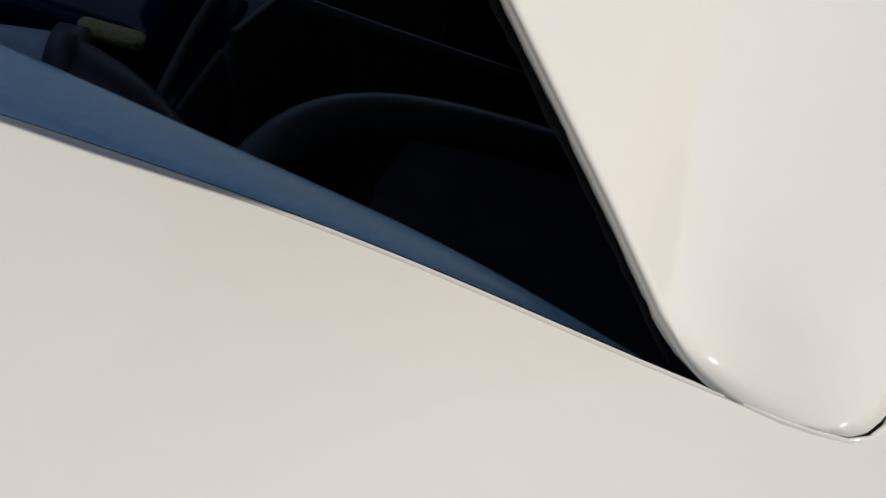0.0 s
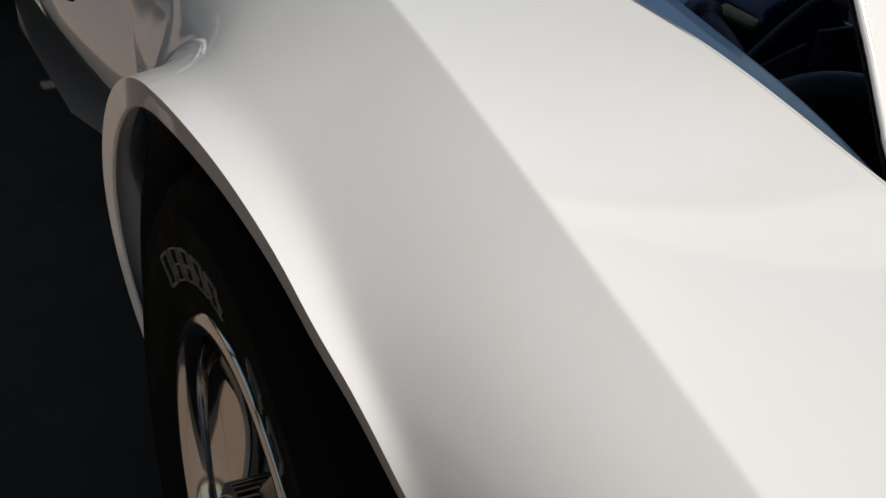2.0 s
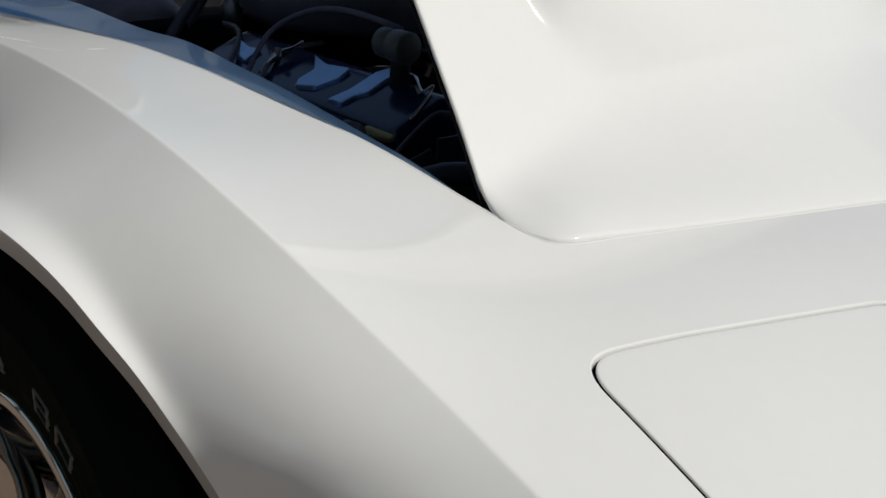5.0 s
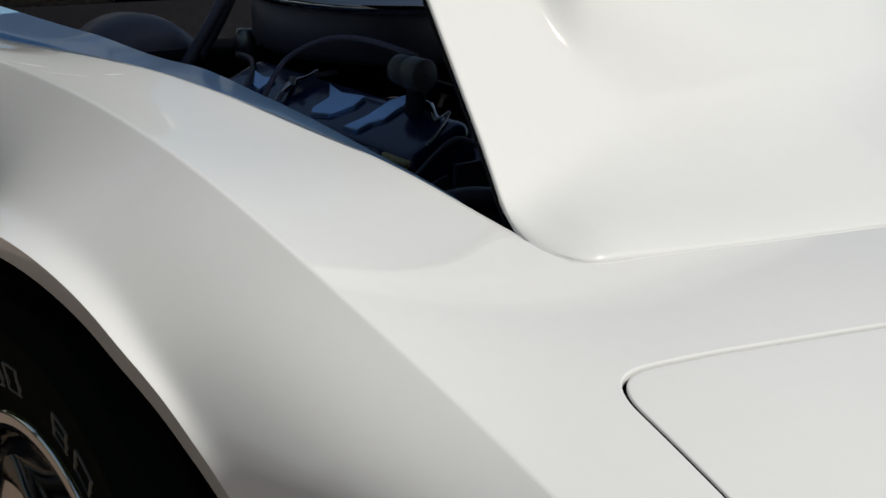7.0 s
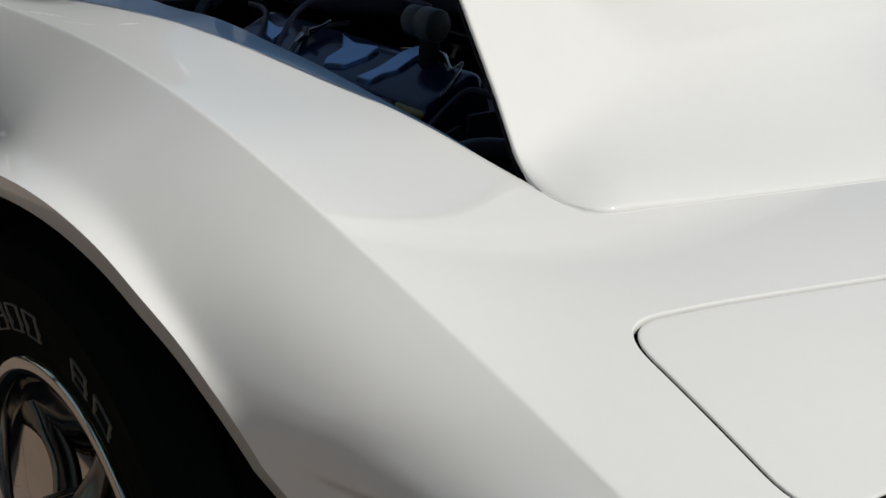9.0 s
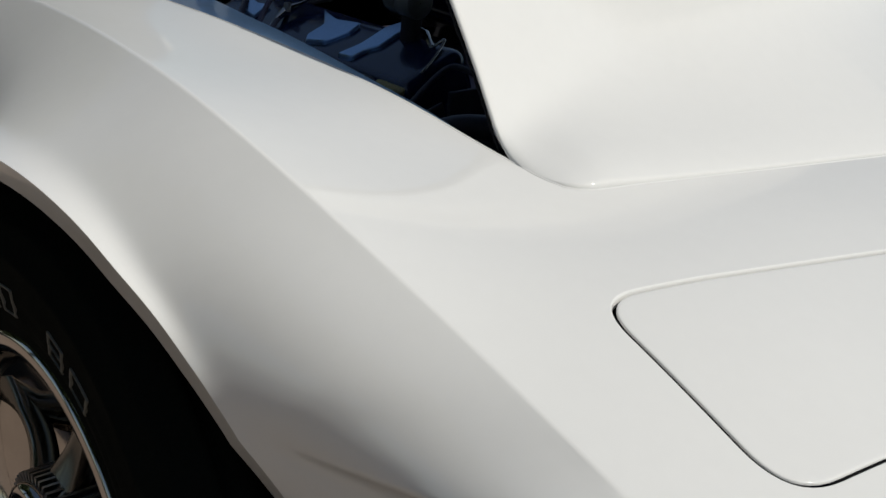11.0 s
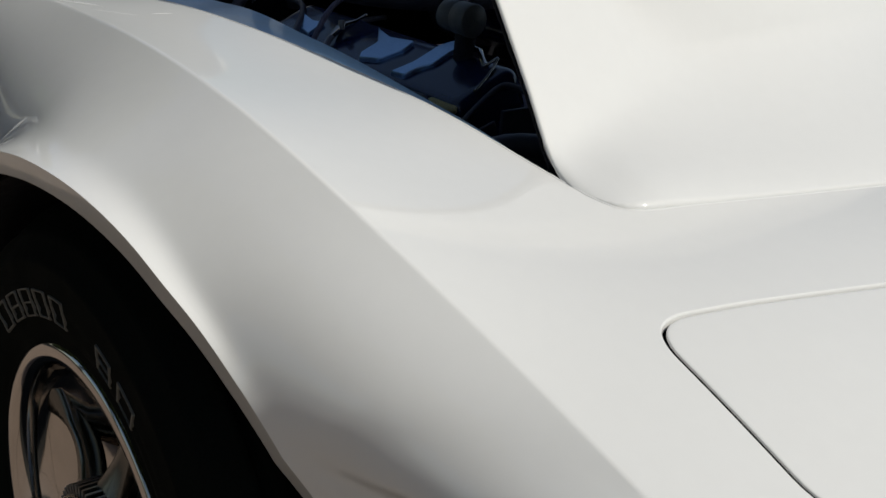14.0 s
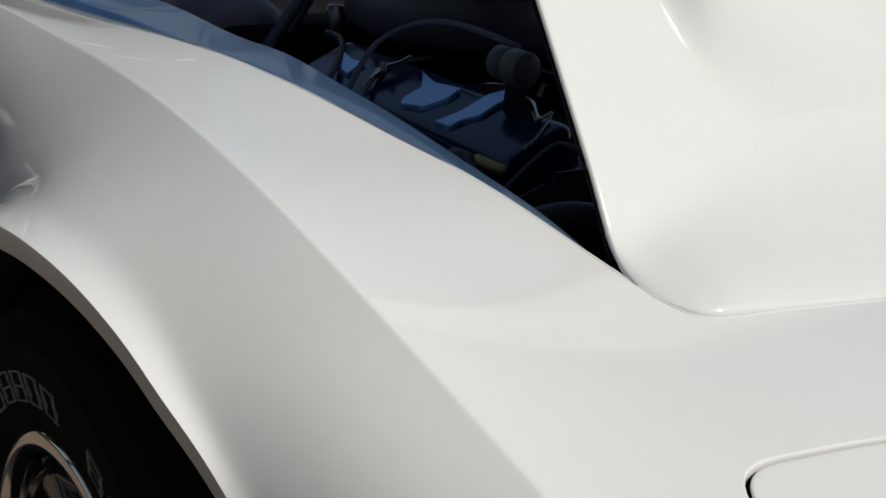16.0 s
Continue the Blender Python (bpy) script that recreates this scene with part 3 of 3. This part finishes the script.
wheel(HUB, -1)
wheel(Vector((HUB.x, -HUB.y, HUB.z)), 1)

# ---- engine bay ----
engine = new("engine")
engine.parent = car
engine.location = (-0.45, 0, 0.45)
tagged(engine, "blue painted engine with chrome-topped air cleaner")


def to_engine(bm):
    for v in bm.verts:
        v.co -= Vector((-0.45, 0, 0.45))
    return bm


def box(loc, size, rot=(0, 0, 0), bevel=0.01, seg=3):
    b = bmesh.new()
    bmesh.ops.create_cube(b, size=1, matrix=Matrix.LocRotScale(Vector(loc), Euler([radians(r) for r in rot]), Vector(size)))
    bmesh.ops.bevel(b, geom=b.edges[:], offset=bevel, segments=seg, affect="EDGES", profile=0.6)
    return b


# near-black box added to hide the sunlit firewall behind the engine
part("dark_screen", to_engine(box((-0.86, 0.10, 0.52), (0.10, 0.80, 0.36), bevel=0.02)), SEAL, engine)
part("block", to_engine(box((-0.47, 0, 0.42), (0.60, 0.42, 0.36), bevel=0.03)), BAY, engine)
for sg in (-1, 1):
    vc = part("valve_cover", to_engine(box((-0.42, sg * 0.205, 0.655), (0.50, 0.115, 0.075), (sg * -24, 0, 0), 0.022, 5)), NAVY, engine, "glossy blue valve cover")
    part("cover_rail", to_engine(box((-0.42, sg * 0.225, 0.622), (0.53, 0.15, 0.012), (sg * -24, 0, 0), 0.004, 2)), NAVY, vc)
    for k in range(4):
        part("cover_bolt", to_engine(lathe([(0.001, 0.012), (0.006, 0.012), (0.007, 0.0)], (-0.62 + 0.135 * k, sg * 0.285, 0.598), "z", 6)), CHROME, vc)
def cover_reflection(outline):
    """A thin raised patch on the sloping face of the valve cover, coloured as reflected sky."""
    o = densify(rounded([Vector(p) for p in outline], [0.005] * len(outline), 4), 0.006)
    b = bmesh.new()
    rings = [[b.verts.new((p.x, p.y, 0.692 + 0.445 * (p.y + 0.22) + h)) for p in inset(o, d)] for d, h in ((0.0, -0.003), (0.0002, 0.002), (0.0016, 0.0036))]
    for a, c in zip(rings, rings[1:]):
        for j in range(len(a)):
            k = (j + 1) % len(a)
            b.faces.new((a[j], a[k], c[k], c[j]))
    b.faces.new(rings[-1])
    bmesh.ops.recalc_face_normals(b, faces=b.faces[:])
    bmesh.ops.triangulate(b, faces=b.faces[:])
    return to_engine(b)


# sky reflections of the glossy cover, built as bright blue patches
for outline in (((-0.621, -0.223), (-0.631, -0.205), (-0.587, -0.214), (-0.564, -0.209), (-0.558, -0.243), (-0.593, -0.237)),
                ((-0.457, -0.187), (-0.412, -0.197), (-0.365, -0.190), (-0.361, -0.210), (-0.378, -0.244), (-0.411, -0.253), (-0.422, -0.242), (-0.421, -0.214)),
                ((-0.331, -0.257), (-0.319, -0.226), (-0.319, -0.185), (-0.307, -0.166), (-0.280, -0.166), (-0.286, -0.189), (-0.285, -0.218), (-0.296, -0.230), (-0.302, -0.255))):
    part("cover_reflection", cover_reflection(outline), BLUE_SHEEN, engine, "bright blue patch standing in for sky reflected in the valve cover", smooth=False)
air = part("air_cleaner", to_engine(lathe([(0.05, -0.10), (0.17, -0.095), (0.185, -0.08), (0.188, -0.02), (0.18, -0.012)], (-0.66, 0.03, 0.81), "z", 72)), SATIN, engine, "black air cleaner housing")
part("air_cleaner_lid", to_engine(lathe([(0.192, -0.012), (0.197, -0.006), (0.196, 0.0), (0.188, 0.004), (0.15, 0.006), (0.145, 0.012), (0.03, 0.018), (0.001, 0.018)], (-0.66, 0.03, 0.81), "z", 96)), CHROME, air, "chrome air cleaner lid")
filler = part("filler_neck", to_engine(lathe([(0.001, 0.0), (0.0185, 0.0), (0.0205, 0.002), (0.0205, 0.022), (0.0175, 0.024), (0.0175, 0.028), (0.0222, 0.029), (0.0226, 0.056), (0.0212, 0.058), (0.001, 0.058)], (-0.304, -0.185, 0.757), "x", 32)), GREYCAP, engine, "dark grey filler cap in two bands")
part("filler_stem", to_engine(tube([(-0.262, -0.185, 0.752), (-0.270, -0.180, 0.70), (-0.275, -0.175, 0.62)], 0.014, 16)), BLACK, engine)


def arc(points, n=24):
    """A smooth path through a few points."""
    k = len(points)
    fs = [spline(range(k), [p[i] for p in points]) for i in range(3)]
    return [Vector([f(t) for f in fs]) for t in np.linspace(0, k - 1, n)]


for name, pts, rad, mat, lab in (
        ("pipe", [(-0.45, -0.40, 0.59), (-0.34, -0.372, 0.640), (-0.26, -0.346, 0.655), (-0.200, -0.324, 0.655)], 0.0275, SLATE, "slate blue coolant pipe"),
        ("hose", [(-0.205, -0.324, 0.655), (-0.165, -0.318, 0.638), (-0.130, -0.312, 0.600), (-0.10, -0.30, 0.53)], 0.0285, SATIN, "wide black radiator hose"),
        ("hose", [(-0.47, -0.33, 0.62), (-0.525, -0.245, 0.700), (-0.545, -0.195, 0.735), (-0.50, -0.16, 0.765), (-0.408, -0.152, 0.776), (-0.33, -0.13, 0.765)], 0.0042, BAY, "thin dark hose"),
        ("hose", [(0.12, -0.14, 0.60), (-0.02, -0.26, 0.655), (-0.06, -0.36, 0.62), (-0.04, -0.42, 0.52)], 0.015, SATIN, "black rubber hose"),
        ("hose", [(-0.80, -0.30, 0.58), (-0.79, -0.22, 0.70), (-0.80, -0.16, 0.78), (-0.86, -0.10, 0.84)], 0.010, SATIN, "thin black hose"),
        ("hose", [(-0.82, -0.26, 0.58), (-0.82, -0.18, 0.70), (-0.83, -0.12, 0.79), (-0.90, -0.06, 0.84)], 0.010, SATIN, "thin black hose"),
        ("cable", [(-0.211, -0.189, 0.706), (-0.204, -0.178, 0.716), (-0.200, -0.182, 0.712), (-0.188, -0.205, 0.700), (-0.175, -0.238, 0.684)], 0.0020, CHROME, "bare metal dipstick wire"),
        ("cable", [(-0.265, -0.166, 0.716), (-0.246, -0.172, 0.716), (-0.230, -0.182, 0.712), (-0.212, -0.189, 0.704)], 0.0042, CHROME, "bright metal clip"),
        ("cable", [(-0.75, -0.16, 0.70), (-0.64, -0.20, 0.70), (-0.50, -0.33, 0.66), (-0.42, -0.42, 0.60)], 0.005, SATIN, "black cable"),
        ("cable", [(-0.56, -0.10, 0.70), (-0.50, -0.24, 0.69), (-0.36, -0.36, 0.62)], 0.004, SATIN, "black cable"),
        ("cable", [(0.05, -0.12, 0.64), (-0.10, -0.20, 0.69), (-0.14, -0.24, 0.69), (-0.15, -0.34, 0.60)], 0.004, SATIN, "black cable")):
    o = part(name, tube(arc(pts), rad, 14), mat, car, lab)
# bright bracket beside the valve cover
bow = [(-0.499, -0.255, 0.680), (-0.503, -0.226, 0.700), (-0.497, -0.205, 0.710), (-0.492, -0.184, 0.722)]
o = part("bracket", tube(arc(bow), lambda t: 0.0022 + 0.0048 * math.sin(math.pi * min(1, t * 1.15)) ** 2, 10), CHROME, car, "bright metal bracket")
part("bracket_bolt", lathe([(0.001, 0.012), (0.005, 0.012), (0.006, 0)], (-0.500, -0.222, 0.702), "z", 6), DULL, o)
# brake servo and small fittings near the firewall
part("servo", lathe([(0.02, 0.14), (0.10, 0.13), (0.125, 0.09), (0.13, 0.05), (0.125, 0.0), (0.02, -0.01)], (-0.96, -0.26, 0.62), "x", 48), SATIN, car, "black round servo drum")
o = part("relay_knob", lathe([(0.001, 0.03), (0.014, 0.028), (0.018, 0.018), (0.018, 0.0), (0.012, -0.03)], (-0.79, -0.12, 0.705), "z", 24), DULL, car, "grey round fitting")
# unseen drum, added only to block sun from the left
part("sun_blocker", lathe([(0.02, 0.0), (0.10, 0.005), (0.118, 0.03), (0.118, 0.10), (0.09, 0.13), (0.02, 0.135)], (-0.83, 0.27, 0.71), "x", 40), SATIN, car, "unseen black drum added to keep sun off the rear of the bay")
part("gasket_corner", box((-0.196, -0.272, 0.664), (0.046, 0.013, 0.012), (4, 6, 14), 0.006, 3), OCHRE, car, "grimy ochre gasket corner of the cover")
part("clamp_band", tube([(-0.206, -0.3218, 0.657), (-0.190, -0.3165, 0.656)], 0.0305, 40), SATIN, car)
# fan shroud in front of the engine
part("fan_shroud", box((-0.128, 0.0, 0.52), (0.006, 0.46, 0.30), bevel=0.002, seg=2), SATIN, car, "black fan shroud")
part("shroud_ear", box((-0.133, -0.250, 0.60), (0.005, 0.06, 0.10), (18, 0, 0), 0.002, 2), SATIN, car)
# ---- the rest of the car, behind the front body ----
GLASS = material("dark_glass", (0.20, 0.21, 0.21), 0.05, coat=1.0, scale=5, vary=0.1)
belt_z = spline([-3.65, -3.2, -2.5, -1.7, -1.0], [0.70, 0.80, 0.825, 0.745, 0.775])
belt_y = spline([-3.65, -3.2, -2.5, -1.8, -1.0], [0.60, 0.72, 0.76, 0.735, 0.715])
wide_y = spline([-3.65, -3.2, -2.5, -1.8, -1.0], [0.68, 0.82, 0.876, 0.815, 0.860])
rows = []
for x in np.linspace(-1.003, -3.65, 90):
    half = [(0.0, belt_z(x) + 0.015), (belt_y(x) * 0.5, belt_z(x) + 0.008), (belt_y(x) * 0.845, belt_z(x) - 0.002), (belt_y(x) * 0.9, belt_z(x) - 0.004), (belt_y(x), belt_z(x) - 0.006),
            (belt_y(x) + (wide_y(x) - belt_y(x)) * 0.55, belt_z(x) - 0.09), (wide_y(x), 0.50), (wide_y(x) - 0.003, 0.43), (wide_y(x) - 0.06, 0.29), (wide_y(x) - 0.15, 0.20)]
    rows.append([(x, y, z) for y, z in reversed(half)] + [(x, -y, z) for y, z in half[1:]])
b = grid(rows)
b.faces.new([v for v in b.verts if abs(v.co.x + 3.65) < 1e-4])
drop = [f for f in b.faces if f.calc_center_median().x > -1.17 and abs(f.calc_center_median().y) < 0.61 and f.calc_center_median().z > 0.7]
drop += [f for f in b.faces if abs(f.calc_center_median().y) > 0.7 and math.hypot(f.calc_center_median().x + 2.489, f.calc_center_median().z - 0.335) < 0.385]
bmesh.ops.delete(b, geom=drop, context="FACES")
bmesh.ops.recalc_face_normals(b, faces=b.faces[:])
part("rear_body", b, WHITE, car, "glossy white doors and rear body")
rows = []
for t in np.linspace(0, 1, 24):
    x = -1.18 - 1.45 * t
    h = math.sin(min(1, t / 0.45) * math.pi / 2) if t < 0.45 else math.cos(max(0, t - 0.72) / 0.28 * math.pi / 2)
    z = 0.755 + 0.44 * max(0.0, h)
    w = 0.66 - 0.16 * max(0.0, h)
    rows.append([(x, w * math.sin(a), 0.755 + (z - 0.755) * max(0.0, math.cos(a)) ** 0.55) for a in np.linspace(-math.pi / 2, math.pi / 2, 21)])
b = grid(rows)
bmesh.ops.recalc_face_normals(b, faces=b.faces[:])
part("cabin_glass", b, GLASS, car, "dark windscreen and side glass")
b = grid([[(x, 0.50 * s, 1.203 - 0.05 * s * s - 0.10 * (abs(x + 1.98) / 0.3) ** 2) for s in np.linspace(-1, 1, 15)] for x in np.linspace(-1.78, -2.18, 10)])
part("roof", solid(b, 0.02), WHITE, car)
for sg in (-1, 1):
    rear = wheel(Vector((-2.489, sg * 0.84, HUB.z)), sg)
    part("rear_arch_lip", tube([(-2.489 + 0.392 * math.cos(a), sg * 0.862, 0.335 + 0.392 * math.sin(a)) for a in np.linspace(-0.3, math.pi + 0.3, 40)], 0.026), WHITE, car)

# ---- side vent behind the front wheel ----
for sg in (-1, 1):
    for k in range(2):
        b = box((-0.500 - 0.052 * k, sg * 0.855, 0.652), (0.011, 0.010, 0.034), (sg * 20, 12, 0), 0.004, 2)
        part("fender_vent", b, SEAL, car, "dark slotted side vent")

# ---- ground ----
b = bmesh.new()
bmesh.ops.create_grid(b, x_segments=60, y_segments=60, size=300)
tagged(part("ground", b, ASPHALT, None, smooth=False), "dark asphalt ground", "ground", kind="structure")
pavement = new("pavement")
tagged(pavement, "pinkish beige concrete slabs beside the asphalt", "pavement", kind="structure")
slab = None
for i in range(14):
    for j in range(10):
        if slab is None:
            b = box((0, 0, 0.006), (0.594, 0.594, 0.03), bevel=0.004, seg=2)
            o = part("slab", b, PAVING, pavement, smooth=False)
            slab = o.data
        else:
            o = new("slab", slab)
            o.parent = pavement
        o.location = (-4.5 + 0.6 * i, -1.36 - 0.6 * j, random.uniform(-0.002, 0.002))

# ---- trees beyond the pavement ----
LEAF = material("foliage", (0.045, 0.075, 0.022), 0.6, scale=3, vary=0.5)
BARK = material("bark", (0.10, 0.075, 0.055), 0.9, scale=14, vary=0.35, bump=0.01)


def tree(place, height, spread):
    if height > 3:
        root = tagged(new("tree"), "broad leafy tree with dark green crown", "tree", group="trees beyond the pavement")
    else:
        root = tagged(new("bush"), "unseen low bush with dark green leaves, added to block the low sky", "bush", group="bushes behind the car")
    root.location = place
    part("trunk", tube([(0, 0, -0.1), (0.05, 0.02, height * 0.25), (0.0, 0.08, height * 0.5), (0.1, 0.1, height * 0.8)], lambda t: min(0.22, 0.03 * height) * (1 - 0.8 * t), 14), BARK, root)
    for k in range(6):
        a = k * 1.05 + random.random()
        part("limb", tube([(0, 0.04, height * 0.40), (0.5 * spread * math.cos(a), 0.5 * spread * math.sin(a), height * 0.58), (0.85 * spread * math.cos(a), 0.85 * spread * math.sin(a), height * 0.74)], lambda t: 0.09 * (1 - 0.8 * t), 8), BARK, root)
    b = bmesh.new()
    for k in range(6500):
        d = Vector((random.gauss(0, 1), random.gauss(0, 1), random.gauss(0, 1))).normalized()
        lump = 0.75 + 0.35 * noise.noise(d * 2.3 + Vector(place))
        c = Vector((0, 0, height * 0.66)) + Vector((d.x * spread, d.y * spread, d.z * height * 0.36)) * lump * (0.45 + 0.55 * random.random() ** 0.4)
        u = Vector((random.gauss(0, 1), random.gauss(0, 1), random.gauss(0, 0.6))).normalized()
        w = u.cross(d).normalized()
        s = random.uniform(0.10, 0.21)
        b.faces.new([b.verts.new(c + u * s * p + w * s * q) for p, q in ((-1, 0), (-0.2, -0.5), (1, 0), (-0.2, 0.5))])
    tagged(part("crown", b, LEAF, root, smooth=False), kind="stuff")


# trees known from green reflections; several more and the bushes added to block sky
for x, y, h, r in ((-13.5, -5.0, 4.6, 3.0), (-14.0, 0.6, 4.8, 3.3), (-12.0, -2.4, 9.0, 3.3), (-15.5, 3.2, 6.4, 3.4), (-16.0, -4.4, 6.8, 3.2), (-8.6, -3.4, 6.0, 2.7), (-9.2, -3.4, 2.4, 1.9), (-9.8, -1.0, 2.5, 2.1), (-9.4, 1.5, 2.4, 2.0), (-20.5, -8.5, 8.0, 4.2), (-20.5, -0.5, 8.2, 4.4), (-10.5, -4.6, 9.0, 3.2), (-6.2, -5.6, 8.6, 3.0), (-3.1, -6.0, 7.6, 2.7), (-0.4, -6.8, 6.4, 2.8), (2.3, -6.1, 6.6, 2.7), (5.0, -7.0, 6.2, 2.9), (8.2, -6.2, 6.8, 3.0)):
    tree((x, y, 0), h, r)
